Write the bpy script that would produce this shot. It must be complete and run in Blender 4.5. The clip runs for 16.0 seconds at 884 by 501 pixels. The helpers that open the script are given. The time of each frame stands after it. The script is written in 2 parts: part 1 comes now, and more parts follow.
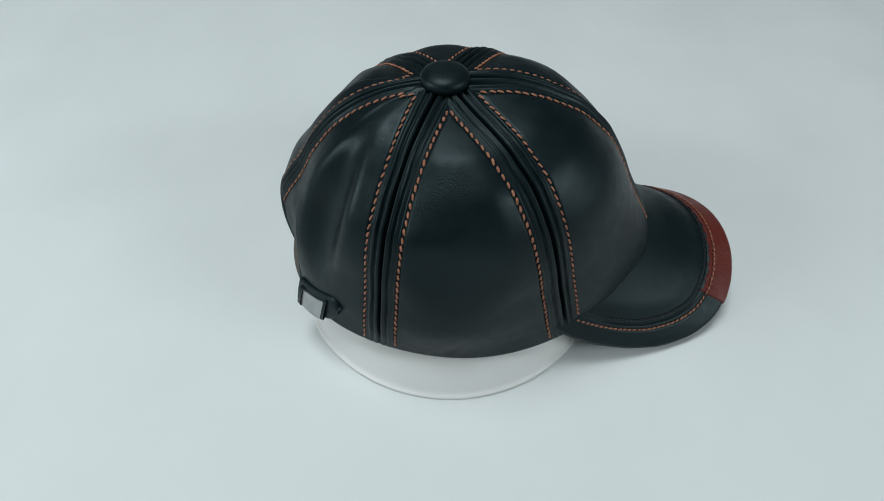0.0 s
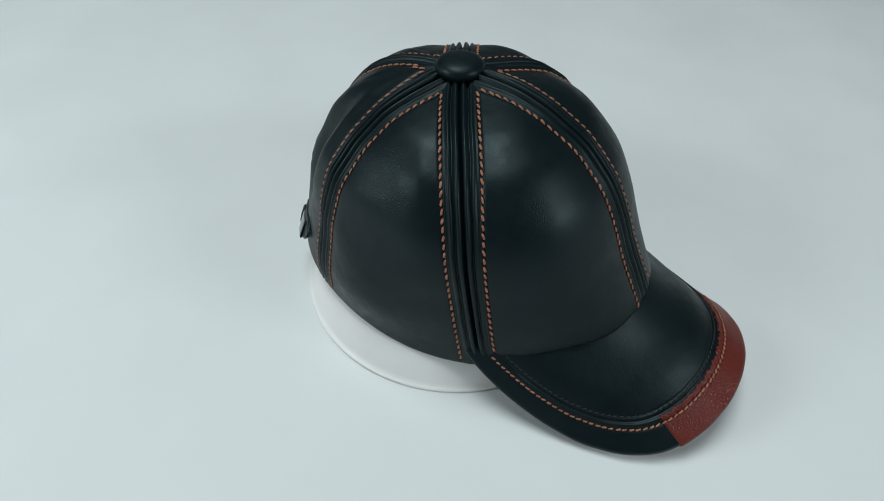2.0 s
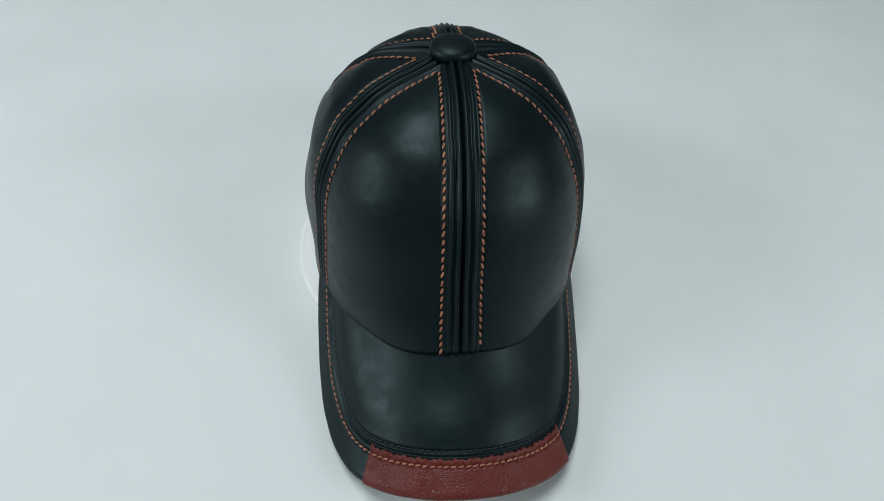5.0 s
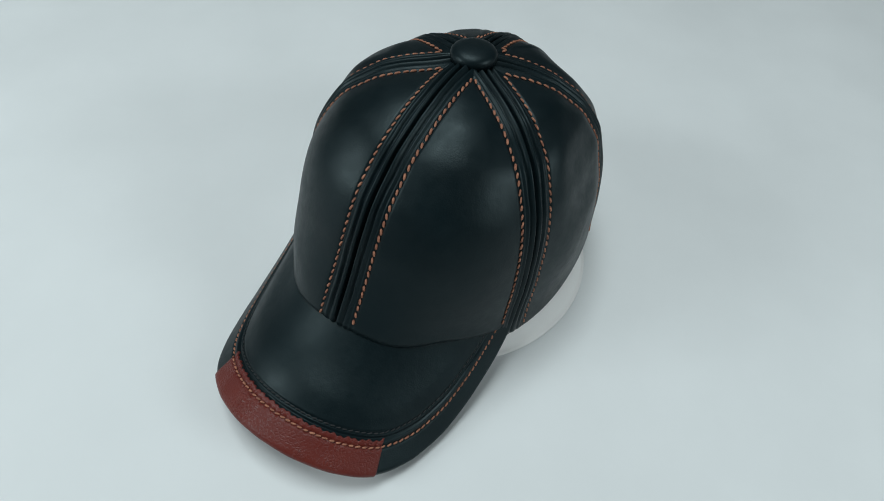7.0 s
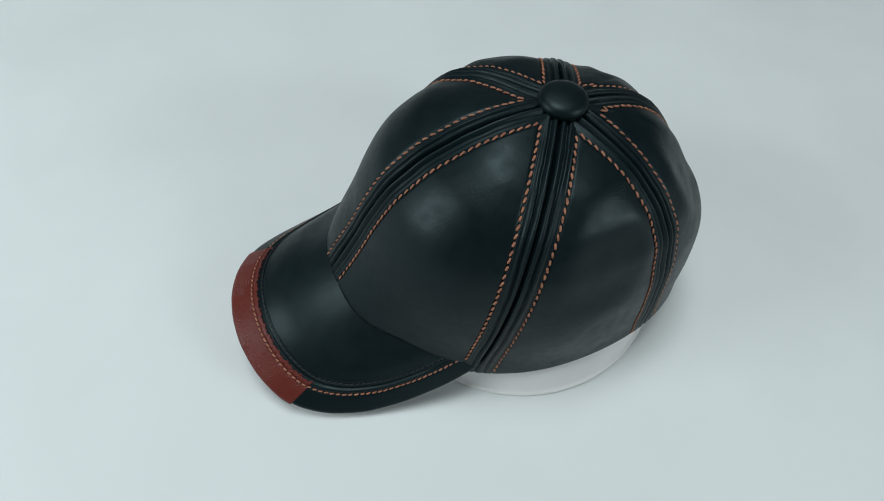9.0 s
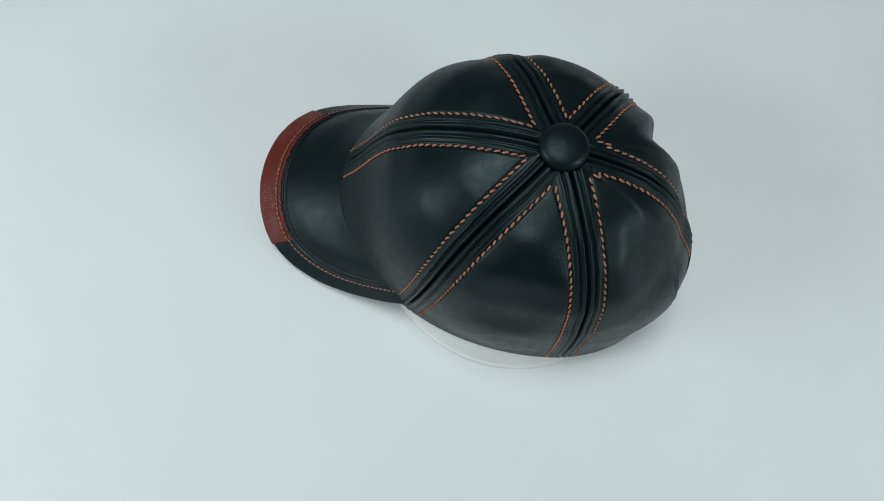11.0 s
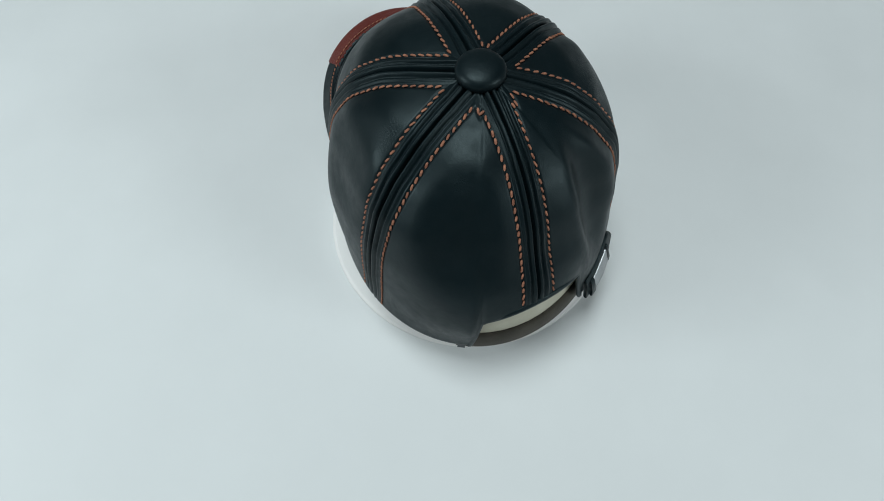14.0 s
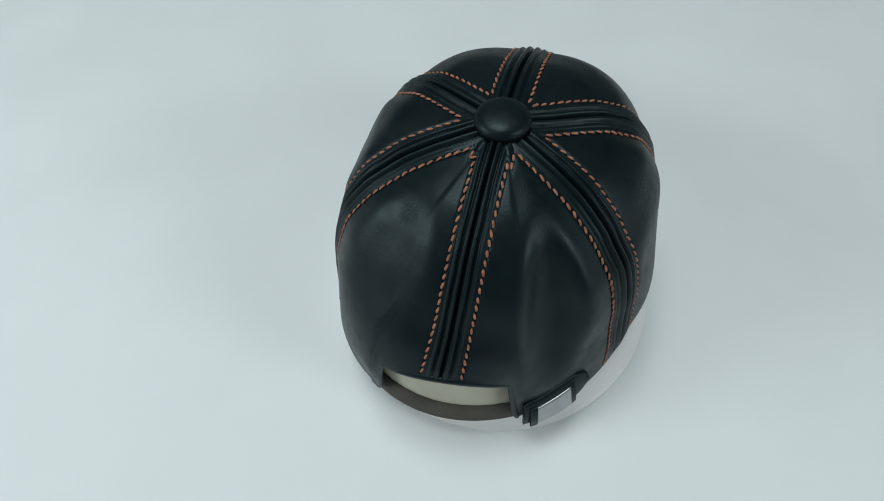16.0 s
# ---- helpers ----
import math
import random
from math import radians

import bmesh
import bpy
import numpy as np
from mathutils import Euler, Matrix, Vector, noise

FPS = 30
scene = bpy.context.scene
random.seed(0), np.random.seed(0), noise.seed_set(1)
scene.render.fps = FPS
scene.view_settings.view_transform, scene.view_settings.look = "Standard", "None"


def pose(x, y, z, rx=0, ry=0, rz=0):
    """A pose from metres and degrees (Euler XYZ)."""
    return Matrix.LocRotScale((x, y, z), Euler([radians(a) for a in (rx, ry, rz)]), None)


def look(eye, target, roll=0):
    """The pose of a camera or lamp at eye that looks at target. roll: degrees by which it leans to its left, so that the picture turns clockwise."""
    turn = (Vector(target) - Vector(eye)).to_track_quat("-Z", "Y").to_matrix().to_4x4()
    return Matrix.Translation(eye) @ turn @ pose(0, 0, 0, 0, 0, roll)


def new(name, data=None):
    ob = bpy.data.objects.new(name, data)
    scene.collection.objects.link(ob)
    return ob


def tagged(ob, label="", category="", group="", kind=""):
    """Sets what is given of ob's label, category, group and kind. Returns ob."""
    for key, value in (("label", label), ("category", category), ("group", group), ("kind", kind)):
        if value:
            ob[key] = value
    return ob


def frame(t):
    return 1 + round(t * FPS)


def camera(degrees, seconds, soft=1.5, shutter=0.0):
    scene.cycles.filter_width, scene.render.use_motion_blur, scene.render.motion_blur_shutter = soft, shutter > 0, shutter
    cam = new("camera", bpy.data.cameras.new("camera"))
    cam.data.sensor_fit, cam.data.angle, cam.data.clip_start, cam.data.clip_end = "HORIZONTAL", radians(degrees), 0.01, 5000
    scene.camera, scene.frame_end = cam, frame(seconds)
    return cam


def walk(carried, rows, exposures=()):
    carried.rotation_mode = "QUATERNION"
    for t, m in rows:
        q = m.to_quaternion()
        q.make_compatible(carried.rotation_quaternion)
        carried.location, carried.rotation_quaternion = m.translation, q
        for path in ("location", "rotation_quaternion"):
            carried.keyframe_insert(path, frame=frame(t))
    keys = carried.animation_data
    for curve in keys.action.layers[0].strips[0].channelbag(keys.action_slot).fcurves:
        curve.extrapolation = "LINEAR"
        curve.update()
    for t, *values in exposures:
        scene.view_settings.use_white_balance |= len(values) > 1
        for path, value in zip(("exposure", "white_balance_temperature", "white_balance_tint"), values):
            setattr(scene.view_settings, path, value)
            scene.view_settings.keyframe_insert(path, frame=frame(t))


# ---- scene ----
cam = camera(77.83, 16.0, soft=1.0)
PATH = [
    (0.0, pose(0.0071, -0.2437, 0.3099, 39.99, -0.09, 2.94)),
    (0.5, pose(0.0070, -0.2469, 0.3058, 40.87, -0.46, 3.47)),
    (1.0, pose(0.0054, -0.2513, 0.3028, 41.41, -0.72, 3.62)),
    (1.5, pose(0.0043, -0.2547, 0.3000, 42.06, -1.35, 4.15)),
    (2.0, pose(0.0036, -0.2584, 0.2986, 42.31, -1.59, 4.27)),
    (2.5, pose(0.0025, -0.2620, 0.2982, 42.13, -1.53, 4.46)),
    (3.0, pose(0.0048, -0.2646, 0.2990, 41.74, -1.78, 4.38)),
    (3.5, pose(0.0081, -0.2678, 0.3022, 41.18, -2.08, 3.98)),
    (4.0, pose(0.0106, -0.2697, 0.3063, 40.62, -2.68, 3.95)),
    (6.5, pose(0.0062, -0.2694, 0.3106, 39.28, -3.04, 5.90)),
    (7.0, pose(0.0011, -0.2628, 0.3167, 38.40, -3.29, 5.31)),
    (7.5, pose(-0.0066, -0.2547, 0.3230, 37.60, -3.11, 4.98)),
    (8.0, pose(-0.0171, -0.2447, 0.3297, 36.90, -2.83, 5.32)),
    (8.5, pose(-0.0305, -0.2334, 0.3319, 35.46, -2.62, 6.59)),
    (11.0, pose(-0.0488, -0.1316, 0.4008, 15.67, -1.20, 6.24)),
    (11.5, pose(-0.0400, -0.1355, 0.4017, 15.43, -0.35, 5.43)),
    (12.0, pose(-0.0289, -0.1413, 0.4004, 15.84, -0.18, 4.98)),
    (12.5, pose(-0.0174, -0.1525, 0.3946, 16.79, -0.07, 4.62)),
    (13.0, pose(-0.0069, -0.1650, 0.3847, 19.64, -0.02, 4.46)),
    (13.5, pose(-0.0023, -0.1801, 0.3731, 22.61, 0.31, 4.85)),
    (14.0, pose(0.0009, -0.1963, 0.3598, 24.76, 0.45, 5.36)),
    (14.5, pose(0.0037, -0.2042, 0.3515, 27.36, 0.33, 5.84)),
    (15.0, pose(0.0051, -0.2013, 0.3466, 29.69, 0.52, 6.32)),
    (15.5, pose(0.0060, -0.1946, 0.3403, 30.90, 0.87, 6.68)),
    (16.0, pose(0.0010, -0.1830, 0.3307, 32.01, 2.11, 7.56)),
]
# turn of the turntable about its axis: seconds, degrees
TURN = [
    (0.0, 6.67), (0.5, -2.22), (1.0, -10.74), (1.5, -19.50), (2.0, -28.06),
    (2.5, -36.62), (3.0, -45.39), (3.5, -54.09), (4.0, -62.98), (6.5, -107.74),
    (7.0, -116.97), (7.5, -126.22), (8.0, -135.54), (8.5, -144.89), (11.0, -188.77),
    (11.5, -197.55), (12.0, -206.64), (12.5, -215.86), (13.0, -225.18), (13.5, -234.58),
    (14.0, -243.98), (14.5, -253.26), (15.0, -262.28), (15.5, -271.04), (16.0, -279.55),
]
walk(cam, PATH)

# ---- light ----
BASE = 0.030          # height of the cap's rim plane over the table
world = bpy.data.worlds.new("studio_air")
scene.world = world
world.use_nodes = True
world.node_tree.nodes["Background"].inputs[0].default_value = (0.86, 0.95, 1.0, 1)
world.node_tree.nodes["Background"].inputs[1].default_value = 0.05


def lamp(name, eye, target, width, depth, watts, colour):
    data = bpy.data.lights.new(name, "AREA")
    data.shape, data.size, data.size_y, data.energy, data.color = "RECTANGLE", width, depth, watts, colour
    ob = new(name, data)
    ob.matrix_world = look(eye, target)
    return ob


COOL = (0.865, 0.975, 1.0)
lamp("softbox_right", (1.02, -0.47, 0.66), (0, 0, 0.05), 0.42, 0.42, 4.3, COOL)
lamp("softbox_left", (-1.05, -0.40, 0.66), (0, 0, 0.05), 0.42, 0.42, 5.5, COOL)
lamp("ceiling_panel", (-0.35, 0.18, 2.3), (0, 0, 0), 1.0, 0.8, 29.0, COOL)


# ---- materials ----
def material(name, colour, rough=0.5, metal=0.0):
    m = bpy.data.materials.new(name)
    m.use_nodes = True
    b = m.node_tree.nodes["Principled BSDF"]
    b.inputs["Base Color"].default_value = (*colour, 1)
    b.inputs["Roughness"].default_value = rough
    b.inputs["Metallic"].default_value = metal
    return m, m.node_tree.nodes, m.node_tree.links, b


def noise_node(nodes, links, scale, detail=4.0, rough=0.55):
    co = nodes.new("ShaderNodeTexCoord")
    n = nodes.new("ShaderNodeTexNoise")
    n.inputs["Scale"].default_value, n.inputs["Detail"].default_value, n.inputs["Roughness"].default_value = scale, detail, rough
    links.new(co.outputs["Object"], n.inputs["Vector"])
    return n


def span(nodes, links, source, low, high, start=0.3, end=0.7):
    r = nodes.new("ShaderNodeMapRange")
    r.inputs["From Min"].default_value, r.inputs["From Max"].default_value = start, end
    r.inputs["To Min"].default_value, r.inputs["To Max"].default_value = low, high
    links.new(source, r.inputs["Value"])
    return r.outputs["Result"]


def mix_colour(nodes, links, fac, a, b):
    m = nodes.new("ShaderNodeMix")
    m.data_type = "RGBA"
    m.inputs[6].default_value, m.inputs[7].default_value = (*a, 1), (*b, 1)
    links.new(fac, m.inputs[0])
    return m.outputs[2]


def leather(name, dark, light, low, high, grain=0.25, size=900.0, worn_at=()):
    m, nodes, links, b = material(name, dark, low)
    b.inputs["Specular IOR Level"].default_value = 0.26
    b.inputs["Specular Tint"].default_value = (0.80, 0.98, 1.0, 1)
    worn = noise_node(nodes, links, 22.0, 5.0)
    fine = noise_node(nodes, links, 160.0, 4.0)
    links.new(mix_colour(nodes, links, span(nodes, links, worn.outputs["Fac"], 0, 1), dark, light), b.inputs["Base Color"])
    links.new(span(nodes, links, fine.outputs["Fac"], low, high), b.inputs["Roughness"])
    co = nodes.new("ShaderNodeTexCoord")
    cell = nodes.new("ShaderNodeTexVoronoi")
    cell.feature = "DISTANCE_TO_EDGE"
    cell.inputs["Scale"].default_value = size
    links.new(co.outputs["Object"], cell.inputs["Vector"])
    pores = nodes.new("ShaderNodeBump")
    pores.inputs["Strength"].default_value, pores.inputs["Distance"].default_value = grain, 0.0004
    links.new(span(nodes, links, cell.outputs["Distance"], 0, 1, 0.0, 0.25), pores.inputs["Height"])
    patchy = noise_node(nodes, links, 34.0, 2.0)
    strength = span(nodes, links, patchy.outputs["Fac"], grain * 0.4, grain * 1.5, 0.5, 0.7)
    for place, radius, power in worn_at:
        near = nodes.new("ShaderNodeVectorMath")
        near.operation = "DISTANCE"
        near.inputs[1].default_value = place
        links.new(co.outputs["Object"], near.inputs[0])
        ragged = nodes.new("ShaderNodeMath")
        ragged.operation = "MULTIPLY_ADD"
        links.new(patchy.outputs["Fac"], ragged.inputs[0])
        ragged.inputs[1].default_value = -radius
        links.new(near.outputs["Value"], ragged.inputs[2])
        add = nodes.new("ShaderNodeMath")
        links.new(span(nodes, links, ragged.outputs[0], power, 0.0, 0.0, radius * 0.6), add.inputs[0])
        links.new(strength, add.inputs[1])
        strength = add.outputs[0]
    links.new(strength, pores.inputs["Strength"])
    folds = noise_node(nodes, links, 70.0, 5.0, 0.6)
    soft = nodes.new("ShaderNodeBump")
    soft.inputs["Strength"].default_value, soft.inputs["Distance"].default_value = 0.25, 0.0012
    links.new(folds.outputs["Fac"], soft.inputs["Height"])
    links.new(pores.outputs["Normal"], soft.inputs["Normal"])
    links.new(soft.outputs["Normal"], b.inputs["Normal"])
    return m


def plain(name, a, b_colour, low, high, scale=40.0, bump=0.1, metal=0.0):
    m, nodes, links, b = material(name, a, low, metal)
    n = noise_node(nodes, links, scale, 5.0)
    links.new(mix_colour(nodes, links, span(nodes, links, n.outputs["Fac"], 0, 1), a, b_colour), b.inputs["Base Color"])
    links.new(span(nodes, links, n.outputs["Fac"], low, high), b.inputs["Roughness"])
    fine = noise_node(nodes, links, scale * 14, 3.0)
    bp = nodes.new("ShaderNodeBump")
    bp.inputs["Strength"].default_value, bp.inputs["Distance"].default_value = bump, 0.0006
    links.new(fine.outputs["Fac"], bp.inputs["Height"])
    links.new(bp.outputs["Normal"], b.inputs["Normal"])
    return m


BLACK = leather("black_leather", (0.0022, 0.0062, 0.0080), (0.0038, 0.0096, 0.0120), 0.37, 0.48, 0.08, 780.0,
                [((-0.008, -0.063, 0.097), 0.020, 0.20), ((0.012, -0.076, 0.083), 0.012, 0.14), ((0.064, -0.050, 0.093), 0.014, 0.10),
                 ((-0.014, 0.053, 0.107), 0.010, 0.15), ((-0.051, 0.029, 0.1065), 0.007, 0.2), ((-0.012, 0.048, 0.111), 0.007, 0.12)])
RED = leather("red_brown_leather", (0.105, 0.016, 0.012), (0.15, 0.026, 0.018), 0.34, 0.46, 0.6, 560.0)
SUEDE = plain("brown_suede", (0.062, 0.054, 0.043), (0.095, 0.084, 0.068), 0.75, 0.9, 90.0, 0.4)
THREAD = plain("orange_thread", (0.21, 0.072, 0.040), (0.48, 0.205, 0.120), 0.6, 0.75, 420.0, 0.4)
BLACK_THREAD = plain("black_thread", (0.012, 0.013, 0.014), (0.02, 0.022, 0.024), 0.55, 0.7, 300.0, 0.3)
STEEL = plain("brushed_steel", (0.34, 0.35, 0.36), (0.46, 0.47, 0.48), 0.30, 0.42, 120.0, 0.05, 1.0)
CREAM = plain("cream_cloth", (0.50, 0.47, 0.37), (0.58, 0.55, 0.45), 0.85, 0.95, 60.0, 0.3)
WHITE = plain("white_plastic", (0.82, 0.800, 0.785), (0.86, 0.842, 0.825), 0.42, 0.52, 30.0, 0.03)
PAPER = plain("white_board", (0.72, 0.735, 0.735), (0.76, 0.775, 0.775), 0.6, 0.75, 9.0, 0.05)
WALL = plain("grey_wall", (0.20, 0.205, 0.205), (0.23, 0.235, 0.235), 0.8, 0.9, 6.0, 0.05)


# ---- helpers ----
def mesh_of(name, verts, faces, mat, smooth=True):
    me = bpy.data.meshes.new(name)
    me.from_pydata([tuple(v) for v in verts], [], faces)
    me.materials.append(mat)
    if smooth:
        me.polygons.foreach_set("use_smooth", [True] * len(me.polygons))
    me.update()
    return me


def part(name, me, parent, label=""):
    ob = new(name, me)
    ob.parent = parent
    return tagged(ob, label)


def grid_faces(rows, cols, closed=False, flip=False, first=0):
    out = []
    for i in range(rows - 1):
        for j in range(cols if closed else cols - 1):
            k = (j + 1) % cols
            q = (first + i * cols + j, first + (i + 1) * cols + j, first + (i + 1) * cols + k, first + i * cols + k)
            out.append(q[::-1] if flip else q)
    return out


def revolve(profile, count=96):
    """Verts and faces of a turned body: profile of (r, z) from the axis outwards, up and over."""
    a = np.linspace(0, 2 * np.pi, count, endpoint=False)
    verts = [(r * np.cos(t), r * np.sin(t), z) for r, z in profile for t in a]
    return verts, grid_faces(len(profile), count, True)


def smooth_curve(points, count, passes=6):
    """A polyline resampled evenly along its length and rounded."""
    p = np.array(points, float)
    s = np.r_[0, np.cumsum(np.linalg.norm(np.diff(p, axis=0), axis=1))]
    fine = np.linspace(0, s[-1], 240)
    q = np.stack([np.interp(fine, s, c) for c in p.T], 1)
    for _ in range(passes * 20):
        q[1:-1] = 0.25 * q[:-2] + 0.5 * q[1:-1] + 0.25 * q[2:]
    s = np.r_[0, np.cumsum(np.linalg.norm(np.diff(q, axis=0), axis=1))]
    return np.stack([np.interp(np.linspace(0, s[-1], count), s, c) for c in q.T], 1)


def step(x, a, b):
    t = np.clip((np.asarray(x, float) - a) / (b - a), 0, 1)
    return t * t * (3 - 2 * t)


# ---- the room ----
def slab(name, x0, x1, y0, y1, z0, z1, mat, label, category):
    v = [(x, y, z) for x in (x0, x1) for y in (y0, y1) for z in (z0, z1)]
    f = [(0, 1, 3, 2), (4, 6, 7, 5), (0, 4, 5, 1), (2, 3, 7, 6), (0, 2, 6, 4), (1, 5, 7, 3)]
    return tagged(new(name, mesh_of(name, v, f, mat, False)), label, category, kind="structure")


slab("ground", -2.0, 2.0, -2.0, 2.0, -0.05, 0.0, PAPER, "plain pale grey-white matte tabletop board", "tabletop")
# walls and ceiling are unseen, added in grey so the leather reflects little
slab("wall_north", -2.1, 2.1, 2.0, 2.1, -0.05, 2.5, WALL, "plain grey unseen wall added to close the room", "wall")
slab("wall_south", -2.1, 2.1, -2.1, -2.0, -0.05, 2.5, WALL, "plain grey unseen wall added to close the room", "wall")
slab("wall_east", 2.0, 2.1, -2.0, 2.0, -0.05, 2.5, WALL, "plain grey unseen wall added to close the room", "wall")
slab("wall_west", -2.1, -2.0, -2.0, 2.0, -0.05, 2.5, WALL, "plain grey unseen wall added to close the room", "wall")
slab("ceiling", -2.1, 2.1, -2.1, 2.1, 2.5, 2.6, WALL, "plain grey unseen ceiling added to close the room", "ceiling")


# ---- turntable ----
def make_turntable():
    prof = [(0.0, 0.0), (0.1000, 0.0), (0.1008, 0.0004), (0.1012, 0.0012), (0.1009, 0.0021), (0.1000, 0.0026),
            (0.0990, 0.0030), (0.0980, 0.0052), (0.0960, 0.0105), (0.0928, 0.0165), (0.0880, 0.0215), (0.0810, 0.0245), (0.070, 0.0250), (0.0, 0.0250)]
    ob = new("turntable", None)
    v, f = revolve(prof[:6], 128)
    part("rim", mesh_of("rim", v, f, WHITE), ob)
    v, f = revolve(prof[5:], 128)
    part("plate", mesh_of("plate", v, f, WHITE), ob, "white domed plate")
    return tagged(ob, "low round white plastic turntable under the leather cap", "turntable")


# ---- the cap's crown ----
AXIS = -0.003
MERIDIANS = {
    0: [(0, .1226), (.020, .1226), (.036, .1215), (.0523, .1175), (.0715, .1065), (.0892, .0885), (.1032, .0654), (.1180, .0366), (.1285, .016)],
    52: [(0, .1226), (.020, .1222), (.036, .1200), (.052, .1150), (.068, .1015), (.081, .079), (.0895, .056), (.096, .032), (.1018, -.002)],
    118: [(0, .1226), (.020, .1216), (.033, .1195), (.048, .1150), (.066, .1025), (.079, .085), (.0868, .058), (.0905, .03), (.0925, .003)],
    180: [(0, .1226), (.020, .1212), (.033, .1180), (.045, .1130), (.0598, .1034), (.0749, .0883), (.0918, .0643), (.0985, .046), (.103, .02), (.104, .002)],
}
STEPS = 161
PROFILE = np.stack([smooth_curve(MERIDIANS[a], STEPS, 3) for a in sorted(MERIDIANS)])      # 4 x STEPS x (r, z)
WAVES = np.linalg.inv(np.cos(np.outer(np.radians(sorted(MERIDIANS)), range(4))))


def plain_crown(theta, s):
    """Points of the crown's smooth shape: theta round the axis (radians), s from the top (0) to the rim (1)."""
    theta, s = np.broadcast_arrays(np.asarray(theta, float), np.asarray(s, float))
    at = np.clip(s, 0, 1) * (STEPS - 1)
    i = np.minimum(at.astype(int), STEPS - 2)
    k = (at - i)[..., None]
    rz = PROFILE[:, i] * (1 - k) + PROFILE[:, i + 1] * k
    share = np.moveaxis(np.cos(theta[..., None] * np.arange(4)) @ WAVES, -1, 0)[..., None]
    r, z = np.moveaxis((rz * share).sum(0), -1, 0)
    return np.stack([AXIS + r * np.cos(theta), r * np.sin(theta), z], -1)


# gentle fullness of the leather over the plain meridians, in millimetres: rows of cos 0..5 and sin 1..4 of the angle, columns down the crown
FULL_AT = [0.12, 0.3, 0.45, 0.6, 0.75, 0.9, 1.0]
FULL = np.array([
    [-2.13, -2.23, -0.28, 0.60, 0.50, -0.29, 0.10],
    [-0.33, 0.30, 3.34, 4.63, 2.24, 0.54, -0.16],
    [1.81, 1.48, 0.44, -0.81, 0.19, -1.10, -1.07],
    [0.44, -1.18, -2.03, -0.96, -0.85, 0.05, 0.55],
    [0.25, 0.55, 0.08, -0.25, 1.52, 1.05, 0.50],
    [0.20, -0.26, -0.11, -0.15, -1.13, -0.80, 0.43],
    [0.57, 0.96, 0.81, 0.13, 1.35, 0.64, 1.51],
    [0.71, -0.34, -1.75, -2.33, -2.62, -2.60, -1.84],
    [-0.12, -0.05, -0.25, 1.25, 1.75, 0.98, 0.70],
    [0.42, -0.09, -0.07, -0.88, -1.23, -1.69, -0.48],
]) * 0.001


FULL_S = np.linspace(0, 1, 201)
FULL_DOWN = np.array([np.interp(FULL_S, [0] + FULL_AT, [0, *row]) for row in np.eye(7)])
for _ in range(130):
    FULL_DOWN[:, 1:-1] = 0.25 * FULL_DOWN[:, :-2] + 0.5 * FULL_DOWN[:, 1:-1] + 0.25 * FULL_DOWN[:, 2:]


def fullness(theta, s):
    down = np.stack([np.interp(s, FULL_S, row) for row in FULL_DOWN], -1)
    turns = np.stack([np.cos(n * theta) for n in range(6)] + [np.sin(n * theta) for n in (1, 2, 3, 4)], -1)
    off = np.degrees(np.angle(np.exp(1j * theta)))
    return ((turns @ FULL) * down).sum(-1) + 0.005 * np.exp(-((off / 22) ** 4)) * step(s, 0.72, 0.96)


def crown(theta, s):
    theta, s = np.broadcast_arrays(np.asarray(theta, float), np.asarray(s, float))
    e, inner = 1e-3, np.clip(s, 0.02, 0.995)
    n = np.cross(plain_crown(theta, inner + e) - plain_crown(theta, inner - e), plain_crown(theta + e, inner) - plain_crown(theta - e, inner))
    n /= np.linalg.norm(n, axis=-1, keepdims=True)
    return plain_crown(theta, s) + n * fullness(theta, s)[..., None]


def crown_normal(theta, s):
    e = 1e-3
    s = np.clip(s, 0.02, 0.995)
    n = np.cross(crown(theta, s + e) - crown(theta, s - e), crown(theta + e, s) - crown(theta - e, s))
    return n / np.linalg.norm(n, axis=-1, keepdims=True)


SEAMS = [(1.55, -0.46), (59.64, 50.33), (120.7, 118.13), (180.35, 178.78), (242.02, 242.11), (299.95, 311.23), (361.55, 359.54)]     # degrees at the top, at the rim
BOW = [-1.02, 0.81, -2.06, 0.67, 1.68, -0.38, -1.02]      # degrees by which a seam bows half-way down


def seam(k, s):
    s = np.asarray(s, float)
    return np.radians(SEAMS[k][0] + (SEAMS[k][1] - SEAMS[k][0]) * s ** 1.4 + BOW[k] * 4 * s * (1 - s))


def half_width(k, s):
    """Half the arc between two seams."""
    p = crown(np.linspace(0, 1, 13)[:, None] * (seam(k + 1, s) - seam(k, s)) + seam(k, s), s)
    return np.linalg.norm(np.diff(p, axis=0), axis=-1).sum(0) / 2


def rim(theta):
    """How far down the crown reaches: 1, less over the opening at the back."""
    theta = np.asarray(theta, float)
    back = np.degrees(np.abs(np.angle(np.exp(1j * (theta - np.pi)))))
    return 1 - (0.265 - 0.055 * (np.minimum(back, 19) / 19) ** 2) * (1 - step(back, 19.0, 22.5))


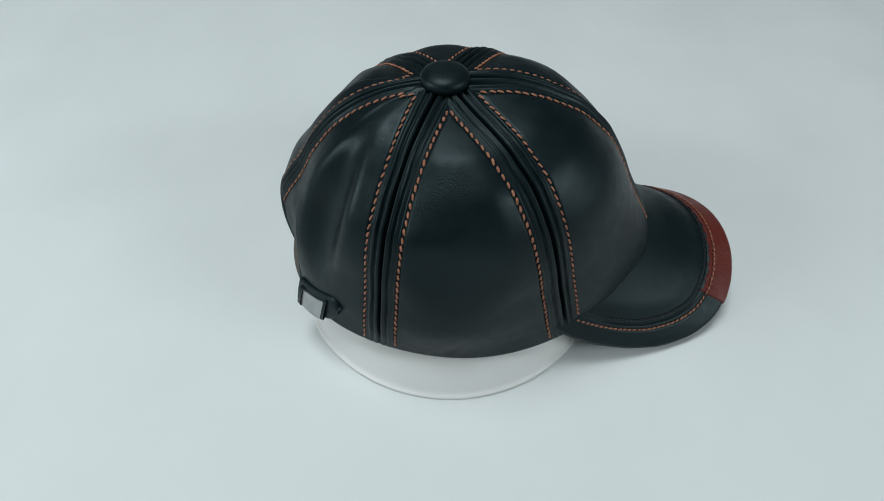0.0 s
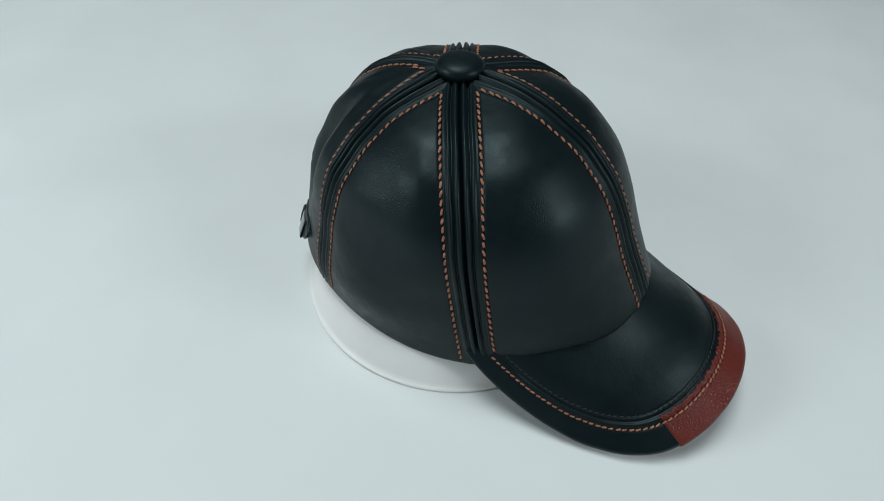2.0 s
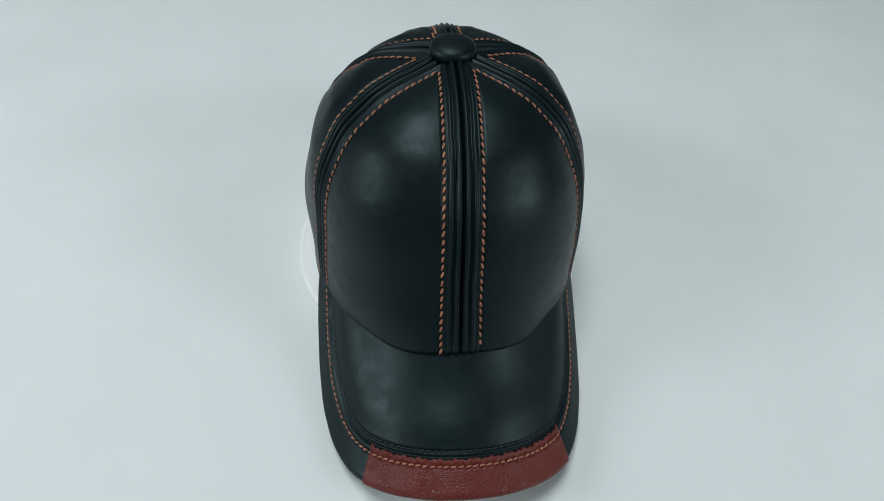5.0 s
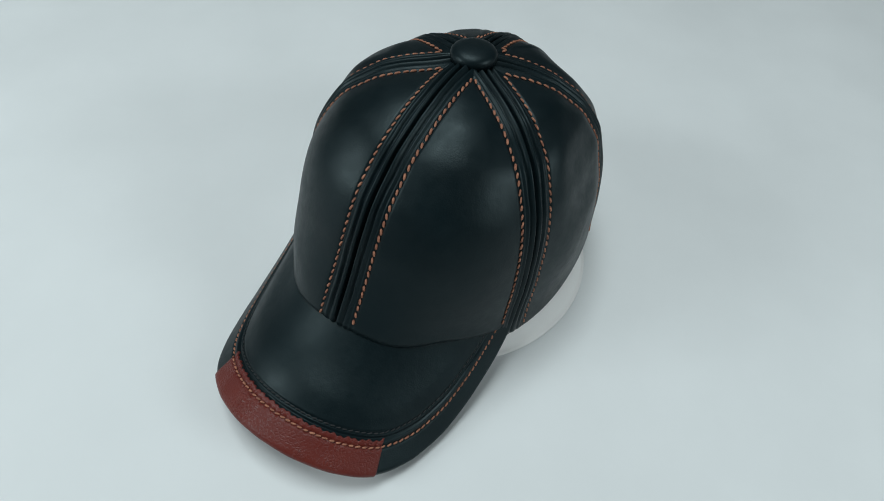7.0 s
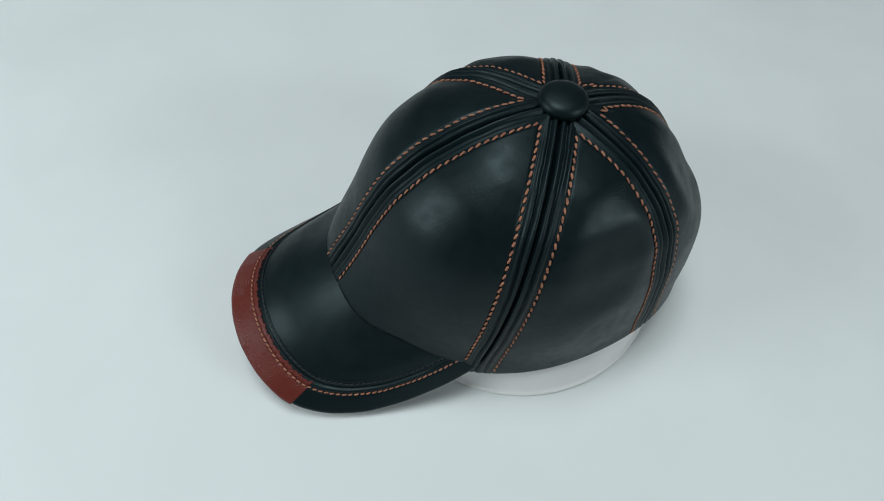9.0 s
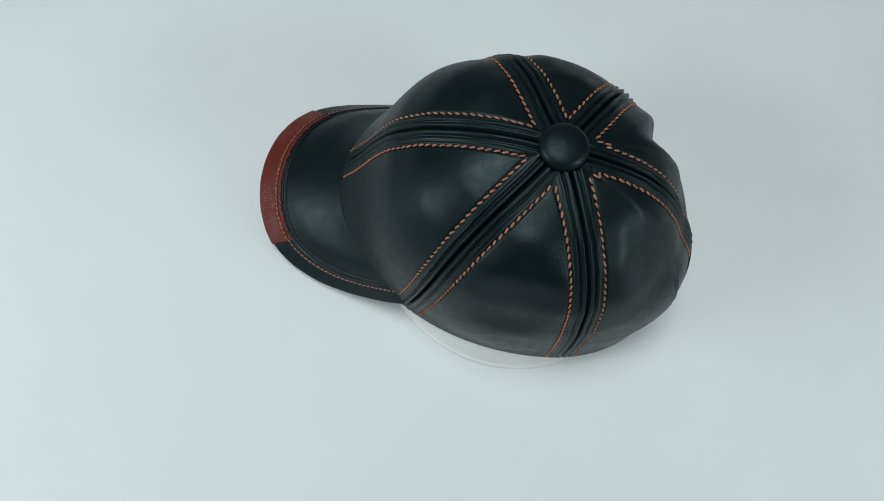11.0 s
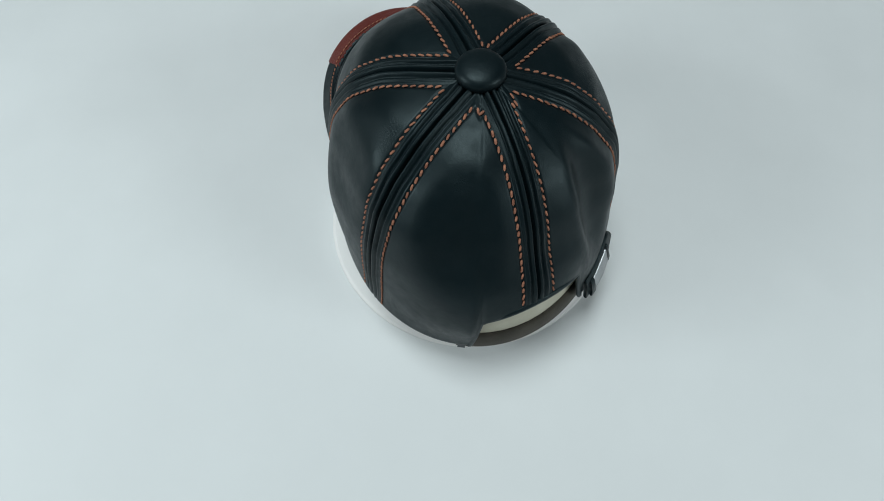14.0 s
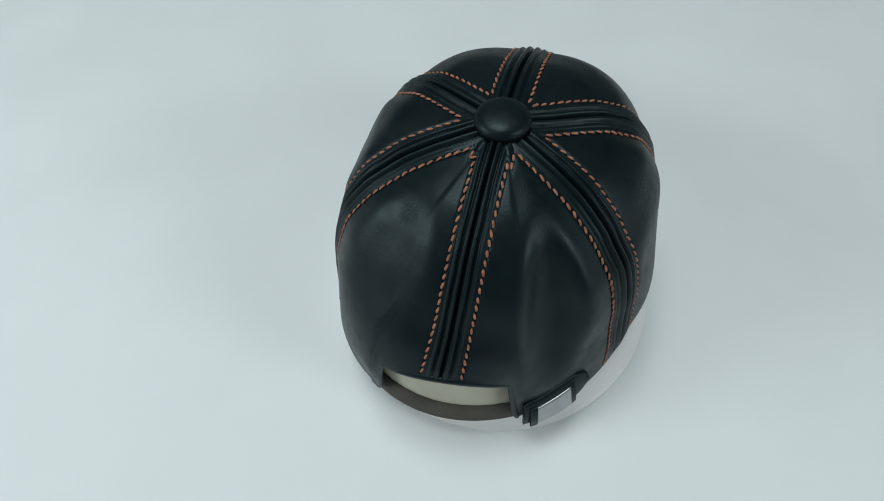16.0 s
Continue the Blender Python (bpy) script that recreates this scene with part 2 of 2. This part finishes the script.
def relief(u, s, k):
    """Folded seam: ridges and grooves by the distance u from the seam."""
    mm = u * 1000
    wob = 0.16 * np.sin(s * 31 + k * 2.1) + 0.08 * np.sin(s * 83 + k)
    g = lambda c, w: np.exp(-((mm - c) / w) ** 2)
    d = -2.2 * g(0, 0.7) + 0.9 * g(2.0 + wob * 0.4, 1.1) - 1.1 * g(4.3 + wob, 0.6) + 0.45 * g(5.7 + wob, 0.9) - 0.35 * g(7.4, 0.5)
    d += 0.5 * (1 - step(mm, 8.2, 9.0)) - 0.55 * g(9.7, 0.8)
    return d * 0.00125 * (1 - 0.55 * step(s, 0.86, 0.99))


# soft hollows and bulges of the leather: degrees, s, depth, spread in degrees, spread in s
DENTS = [(213, 0.57, -0.0078, 9, 0.20), (197, 0.58, 0.0012, 8, 0.22), (230, 0.60, 0.0010, 8, 0.22), (151, 0.49, -0.0030, 12, 0.15),
         (160, 0.83, 0.002, 14, 0.08), (90, 0.50, -0.003, 14, 0.13), (78, 0.75, 0.002, 12, 0.1), (270, 0.62, -0.002, 15, 0.10),
         (330, 0.55, 0.0012, 14, 0.2), (30, 0.55, 0.0012, 14, 0.2), (268, 0.85, 0.0015, 16, 0.08), (288, 0.4, 0.001, 8, 0.1)]


def dents(theta, s):
    out = 0 * theta
    for a, b, depth, wa, wb in DENTS:
        off = np.degrees(np.angle(np.exp(1j * (theta - np.radians(a)))))
        far = (off / wa) ** 2 + ((s - b) / wb) ** 2
        out = out + depth * (np.exp(-far) if depth > 0 else np.exp(-(far ** 1.5)) - 0.12 * np.exp(-(((np.sqrt(far) - 1.45) / 0.40) ** 2)))
    return out


def over_brim(p):
    """Height of places on the crown over the brim's root."""
    return p[:, 2] + 0.0012 - brim_height(p[:, 0], p[:, 1] + BRIM_SIDE)[0]


def panel_mesh(k):
    """One of the six leather panels, from seam k to the next, with a turned-in edge."""
    rows = np.r_[np.linspace(0.03, 0.2, 18)[:-1], np.linspace(0.2, 1.0, 92)]
    near = np.linspace(0, 0.0135, 27)
    verts = []
    for frac in rows:
        s = frac
        hw = half_width(k, np.array([s])).item()
        u = np.minimum(near, hw * np.linspace(0, 1, 27) * 0.97)
        u = np.r_[u, np.linspace(u[-1], hw, 16)[1:]]
        mid = np.r_[u, (2 * hw - u)[::-1][1:]]
        th = seam(k, s) + (seam(k + 1, s) - seam(k, s)) * mid / (2 * hw)
        ss = frac * rim(th)
        p, n = crown(th, ss), crown_normal(th, ss)
        gap = np.minimum(mid, 2 * hw - mid)
        swell = 1 - (1 - np.clip((gap - 0.009) / max(hw - 0.009, 0.004), 0, 1)) ** 2
        puff = 0.0016 * swell * float(step(hw, 0.012, 0.030)) * step(s, 0.1, 0.35) * (1 - step(s, 0.85, 1.0))
        # the front edge is tucked in where it meets the brim
        tuck = -0.0024 * (1 - step(over_brim(p), 0.0003, 0.0030)) * step(np.cos(th), 0.62, 0.88)
        verts.append(p + n * (tuck + relief(gap, ss, k) * (1 - 0.65 * step(frac, 0.94, 1.0)) + puff + dents(th, ss) * step(gap, 0.008, 0.02))[:, None])
    p, n = verts[-1], crown_normal(th, rim(th))
    down = verts[-1] - verts[-2]
    down /= np.linalg.norm(down, axis=1, keepdims=True)
    for o, d in ((-0.0006, 0.0007), (-0.0018, 0.0007), (-0.0026, -0.0004), (-0.0028, -0.004), (-0.0028, -0.014)):
        verts.append(p + n * o + down * d)
    cols = len(p)
    return mesh_of("panel", np.concatenate(verts), grid_faces(len(verts), cols), BLACK)


def thread_piece(verts, faces, place, along, out, length, width):
    """One stitch: a small rounded spindle."""
    side = np.cross(out, along)
    first = len(verts)
    for a, w in ((-0.5, 0.35), (-0.3, 0.95), (0.3, 0.95), (0.5, 0.35)):
        for j in range(6):
            c, q = np.cos(j * np.pi / 3), np.sin(j * np.pi / 3)
            lift = 0.55 * width * (1 - (2 * a) ** 2)
            verts.append(place + along * a * length + side * c * w * width + out * (q * w * width * 0.8 + lift))
    faces += grid_faces(4, 6, True, True, first)
    faces += [tuple(first + j for j in range(6)), tuple(first + 18 + j for j in range(5, -1, -1))]


def stitch_line(points, normals, pitch, length, width, mat, slant=0.18):
    """A row of stitches along a line of points."""
    p = np.array(points)
    s = np.r_[0, np.cumsum(np.linalg.norm(np.diff(p, axis=0), axis=1))]
    verts, faces = [], []
    for d in np.arange(pitch / 2, s[-1] - pitch * 0.3, pitch):
        d += random.uniform(-0.06, 0.06) * pitch
        at, a, b, n = (np.array([np.interp(x, s, c) for c in q.T]) for x, q in ((d, p), (d - 0.001, p), (d + 0.001, p), (d, np.array(normals))))
        along = (b - a) / np.linalg.norm(b - a)
        n = n / np.linalg.norm(n)
        along = along + np.cross(n, along) * (slant + random.uniform(-0.1, 0.1))
        along /= np.linalg.norm(along)
        thread_piece(verts, faces, at, along, n, length * random.uniform(0.88, 1.05), width * random.uniform(0.9, 1.1))
    return mesh_of("stitching", verts, faces, mat)


def seam_stitches(k, side):
    """The orange line beside seam k; side +1 lies in the panel after it, -1 in the one before."""
    pk = k if side > 0 else (k - 1) % 6
    s = np.linspace(0.05, 0.995, 160)
    hw = half_width(pk, s)
    u = 0.00941 + 0.00033 * s
    keep = hw > u * 1.03
    s, hw, u = s[keep], hw[keep], u[keep]
    f = u / (2 * hw)
    if side < 0:
        f = 1 - f
    th = seam(pk, s) + (seam(pk + 1, s) - seam(pk, s)) * f
    ss = s * rim(th)
    n = crown_normal(th, ss)
    p = crown(th, ss) - n * 0.0001
    shown = (over_brim(p) > 0.0022) | (np.cos(th) < 0.62)
    p, n = p[shown], n[shown]
    return stitch_line(p, n, 0.0043, 0.0034, 0.00070, THREAD, 0.26 * side)


# ---- the brim ----
OUTER = [(0.0525, 0.0791), (0.0635, 0.0807), (0.0813, 0.081), (0.1069, 0.0797), (0.1305, 0.0767), (0.152, 0.0704), (0.1673, 0.0621), (0.176, 0.0533), (0.1846, 0.0377), (0.1899, 0.0184), (0.1913, 0)]
INNER = [(.050, .0755), (.058, .0745), (.067, .070), (.078, .0625), (.091, .052), (.104, .037), (.1105, .0185), (.112, 0)]
BRIM_COLS = 161
BRIM_SIDE = 0.0017      # the brim is sewn on a little to one side


def brim_height(x, y):
    """Height of the brim's curved sheet, and its normal, y before it is set to one side."""
    u = x - 0.124
    z = 0.0256 - 8.096 * y * y - 0.547 * u + 2.222 * u * u + 30.18 * y * y * u + 0.0047 * y
    n = np.array([0.547 + 2 * -2.222 * u - 30.18 * y * y, 2 * 8.096 * y + 2 * -30.18 * y * u - 0.0047, 1.0 + 0 * y], dtype=object)
    return z, n


def both_sides(points):
    half = [(x, -y) for x, y in points]
    return smooth_curve(half + [(x, y) for x, y in points[-2::-1]], BRIM_COLS, 1)


EDGE, ROOT = both_sides(OUTER), both_sides(INNER)


def brim_point(j, d):
    """A place on the brim's upper face: d metres in from the edge at column j (may be fractional)."""
    cols = np.arange(BRIM_COLS)
    e = np.array([np.interp(j, cols, c) for c in EDGE.T])
    r = np.array([np.interp(j, cols, c) for c in ROOT.T])
    far = np.linalg.norm(r - e)
    x, y = e + (r - e) * min(d / far, 1)
    z, n = brim_height(x, y)
    n = n.astype(float)
    return np.array([x, y - BRIM_SIDE, z]), n / np.linalg.norm(n), far


def border(j):
    """Width of the stitched border."""
    return 0.0132 + 0.0005 * math.sin(math.pi * j / (BRIM_COLS - 1)) ** 2


def brim_mesh():
    ds = np.r_[[0, 0.0004, 0.0010, 0.0018], np.linspace(0.0028, 0.026, 48), np.linspace(0.03, 0.09, 16)]
    top, low = [], []
    for d in ds:
        for j in range(BRIM_COLS):
            p, n, far = brim_point(j, d)
            b = border(j)
            inside = step(far, 0.02, 0.04)
            h = -0.0019 * (1 - min(d / 0.0019, 1)) ** 2
            g = lambda c, w: math.exp(-((d - c) / w) ** 2)
            h += inside * (-0.0007 * g(b, 0.0009) - 0.0010 * g(b + 0.0042, 0.0007) - 0.0008 * g(b + 0.0068, 0.0006) + 0.0005 * g(b + 0.0022, 0.0014))
            h += 0.0008 * inside * float(step(d, b + 0.007, b + 0.02)) - 0.0020 * inside * float(step(d, 0.026, 0.052))
            top.append(p + n * h)
            low.append(p - n * (0.0038 - 0.0019 * (1 - min(d / 0.0019, 1)) ** 2))
    rows = len(ds)
    verts = top + low
    faces = grid_faces(rows, BRIM_COLS, False, True) + grid_faces(rows, BRIM_COLS, False, False, rows * BRIM_COLS)
    o = rows * BRIM_COLS
    faces += [(j, j + 1, o + j + 1, o + j) for j in range(BRIM_COLS - 1)]
    return mesh_of("brim", verts, faces, BLACK)


def patch_mesh():
    """Red leather sewn over the middle of the brim's edge, folded to the underside."""
    cols = [j for j in np.linspace(0, BRIM_COLS - 1, 641) if abs(brim_point(j, 0)[0][1] - 0.0016) < 0.0557]
    verts, rows = [], 0
    ways = [("top", 1.0 + 0.10), ("top", 1.0 + 0.095)] + [("top", q) for q in np.linspace(1.06, 0.14, 26)] + [("edge", a) for a in np.linspace(80, -80, 9)] + [("low", q) for q in np.linspace(0.2, 1.0, 6)]
    for n_row, (where, q) in enumerate(ways):
        for i, j in enumerate(cols):
            b = border(j) + 0.0018
            ragged = 0.00035 * math.sin(i * 0.9) + 0.0003 * math.sin(i * 0.37 + 1)
            tuck = 0.0 if min(i, len(cols) - 1 - i) > 0 else -0.0008
            if where == "top":
                p, n, far = brim_point(j, b * q + ragged)
                h = (-0.0006 if n_row == 0 else 0.0008) - 0.0009 * math.exp(-((b * q - border(j)) / 0.0009) ** 2)
                h -= 0.0012 * (1 - min(b * q / 0.0026, 1)) ** 2
                verts.append(p + n * (h + tuck))
            elif where == "edge":
                p, n, far = brim_point(j, 0.0016)
                o, _, _ = brim_point(j, 0.0)
                way = (o - p) / np.linalg.norm(o - p)
                a = math.radians(q)
                verts.append(p - n * 0.0019 + way * 0.0026 * math.cos(a) + n * (0.0026 * math.sin(a) + tuck))
            else:
                p, n, far = brim_point(j, b * q)
                verts.append(p - n * (0.0046 + tuck))
    return mesh_of("brim_patch", verts, grid_faces(len(ways), len(cols), False, True), RED)


def brim_stitches(offset, pitch, length, width, mat, lift, start, end):
    pts, nor = [], []
    for j in np.linspace(start, end, 220):
        b = border(j)
        p, n, far = brim_point(j, b + offset)
        on_patch = abs(brim_point(j, 0)[0][1] - 0.0016) < 0.0557
        pts.append(p + n * (lift + (0.0006 if on_patch else -0.0004)))
        nor.append(n)
    return stitch_line(pts, nor, pitch, length, width, mat, 0.2)


# ---- strap and buckle ----
def band_mesh(name, a0, a1, z0, z1, out, thick, mat, count=60, lean=0.30):
    """A strip that lies round the back of the crown, from angle a0 to a1 (degrees), between two heights."""
    verts = []
    ring = [(0, 0.06), (1, 0.0), (1, 0.12), (1, 0.5), (1, 0.88), (1, 1.0), (0, 0.94), (0, 0.5)]
    for a in np.radians(np.linspace(a0, a1, count)):
        r = np.hypot(*(crown(a, 0.97)[:2] - np.array([AXIS, 0])))
        n = np.array([np.cos(a), np.sin(a), 0])
        for o, q in ring:
            edge = 0.35 if q in (0.0, 1.0) else 1.0
            z = z0 + (z1 - z0) * q
            verts.append(np.array([AXIS, 0, z]) + n * (r + out + o * thick * edge - lean * (z + 0.003)))
    faces = grid_faces(count, len(ring), True, True)
    faces += [tuple(range(8)), tuple((count - 1) * 8 + j for j in range(7, -1, -1))]
    return mesh_of(name, verts, faces, mat)


def crown_radius(a, z):
    """Distance of the crown's outside from the axis at a height."""
    p = crown(np.full(60, a), np.linspace(0.5, 1, 60))
    return float(np.interp(-z, -p[:, 2], np.hypot(p[:, 0] - AXIS, p[:, 1])))


def clasp_mesh(name, a0, a1, low, high, out, thick, mat, count=16, ends=0.0):
    """A strip that climbs along the crown's side; low and high are heights at 205 and 227 degrees; ends rounds it off."""
    ring = [(0, 0.08), (0.6, 0.0), (1, 0.1), (1, 0.5), (1, 0.9), (0.6, 1.0), (0, 0.92), (0, 0.5)]
    verts = []
    for i, a in enumerate(np.linspace(a0, a1, count)):
        q = (a - 205) / 22
        z0, z1 = low[0] + (low[1] - low[0]) * q, high[0] + (high[1] - high[0]) * q
        end = max(0.0, (i / (count - 1) - 0.75) * 4) if ends else 0.0
        z0, z1 = z0 + ends * end ** 2 * (z1 - z0), z1 - ends * end ** 2 * (z1 - z0)
        n = np.array([math.cos(math.radians(a)), math.sin(math.radians(a)), 0])
        for o, v in ring:
            z = z0 + (z1 - z0) * v
            r = crown_radius(math.radians(a), z) + out + 0.0016 * (1 - v) + o * thick
            verts.append(np.array([AXIS, 0, z]) + n * r)
    faces = grid_faces(count, 8, True, True) + [tuple(range(8)), tuple((count - 1) * 8 + j for j in range(7, -1, -1))]
    return mesh_of(name, verts, faces, mat)


def tube_mesh(name, points, normals, radius, mat, sides=8):
    p, verts = np.array(points), []
    for i in range(len(p)):
        along = p[min(i + 1, len(p) - 1)] - p[max(i - 1, 0)]
        along /= np.linalg.norm(along)
        side = np.cross(along, normals[i])
        side /= np.linalg.norm(side)
        up = np.cross(side, along)
        for j in range(sides):
            a = 2 * math.pi * j / sides
            verts.append(p[i] + side * radius * 1.5 * math.cos(a) + up * radius * math.sin(a))
    faces = grid_faces(len(p), sides, True, True)
    faces += [tuple(range(sides)), tuple((len(p) - 1) * sides + j for j in range(sides - 1, -1, -1))]
    return mesh_of(name, verts, faces, mat)


def binding_mesh():
    """Narrow leather edging round the opening at the back."""
    th = np.radians(np.linspace(157.2, 202.8, 120))
    s = rim(th)
    n = crown_normal(th, s)
    return tube_mesh("binding", crown(th, s) - n * 0.0004, n, 0.0013, BLACK)


def make_button():
    prof = [(0.0, 0.1291), (0.004, 0.1289), (0.0075, 0.1284), (0.0100, 0.1276), (0.0117, 0.1266), (0.0126, 0.1253), (0.0129, 0.1239), (0.0127, 0.1224), (0.0119, 0.1212), (0.0104, 0.1206), (0.0, 0.1204)]
    v, f = revolve(prof[::-1], 48)
    v = [(x + AXIS, y, z) for x, y, z in v]
    return mesh_of("button", v, f, BLACK)


def make_cap():
    cap = new("baseball_cap", None)
    for k in range(6):
        part("panel", panel_mesh(k), cap)
    part("button", make_button(), cap, "round leather-covered button")
    part("brim", brim_mesh(), cap, "curved black leather brim")
    patch = part("brim_patch", patch_mesh(), cap, "red-brown leather patch on the brim's edge")
    for k in range(6):
        for side in (1, -1):
            part("stitching", seam_stitches(k, side), cap, "orange topstitching")
    part("stitching", brim_stitches(0.0, 0.0036, 0.0029, 0.00058, THREAD, 0.0002, 12, BRIM_COLS - 13), cap, "orange topstitching")
    part("stitching", brim_stitches(0.0068, 0.0034, 0.0026, 0.0004, BLACK_THREAD, 0.0001, 16, BRIM_COLS - 17), cap, "black stitching")
    part("binding", binding_mesh(), cap, "narrow black leather edging of the back opening")
    part("strap", band_mesh("strap", 153, 210, -0.0045, 0.0062, -0.0036, 0.0026, SUEDE, 60, 0.40), cap, "brown suede adjusting strap")
    part("strap_loop", band_mesh("strap_loop", 153.6, 156.2, -0.0055, 0.018, -0.0022, 0.0026, BLACK, 8, 0.10), cap, "black leather strap loop")
    part("strap_end", clasp_mesh("strap_end", 203.8, 226.5, (-0.0010, 0.0110), (0.0170, 0.0275), 0.0002, 0.0026, BLACK, 30, 0.42), cap, "black leather strap end")
    clasp = part("clasp", clasp_mesh("clasp", 207.6, 219.6, (-0.0016, 0.0100), (0.0118, 0.0232), 0.0030, 0.0010, STEEL), cap, "flat steel clasp plate")
    part("hinge", clasp_mesh("hinge", 205.9, 208.0, (-0.0020, 0.0106), (0.0134, 0.0246), 0.0024, 0.0024, BLACK, 6), clasp, "black clasp hinge")
    part("keeper", clasp_mesh("keeper", 219.4, 220.8, (-0.0014, 0.0106), (0.0134, 0.0246), 0.0026, 0.0018, BLACK, 6), clasp, "black leather keeper")
    return tagged(cap, "black leather baseball cap with orange stitching and red-brown brim patch", "cap")


def make_head_form():
    """The rounded form inside the cap."""
    th = np.linspace(0, 2 * np.pi, 72, endpoint=False)
    verts = []
    for s in np.linspace(0.02, 1, 40):
        verts.append(crown(th, np.full(72, s)) - crown_normal(th, np.full(72, s)) * (0.0130 - 0.0062 * float(step(s, 0.60, 0.72))))
    last = verts[-1].copy()
    last[:, 2] = 0.0250 - BASE
    verts.append(last)
    faces = grid_faces(len(verts), 72, True)
    faces.append(tuple(range(72)))
    ob = new("head_form", mesh_of("head_form", np.concatenate(verts), faces, CREAM))
    return tagged(ob, "cream cloth head form filling the leather cap", "head form")


turntable = make_turntable()
head_form = make_head_form()
baseball_cap = make_cap()


# ---- what moves ----
OFF_CENTRE = (-0.0005, 0.0015)      # the cap sits a little off the turntable's axis


def motions():
    walk(turntable, [(t, pose(0, 0, 0, 0, 0, a)) for t, a in TURN])
    for ob in (head_form, baseball_cap):
        walk(ob, [(t, pose(0, 0, BASE, 0, 0, a) @ pose(*OFF_CENTRE, 0)) for t, a in TURN])


motions()
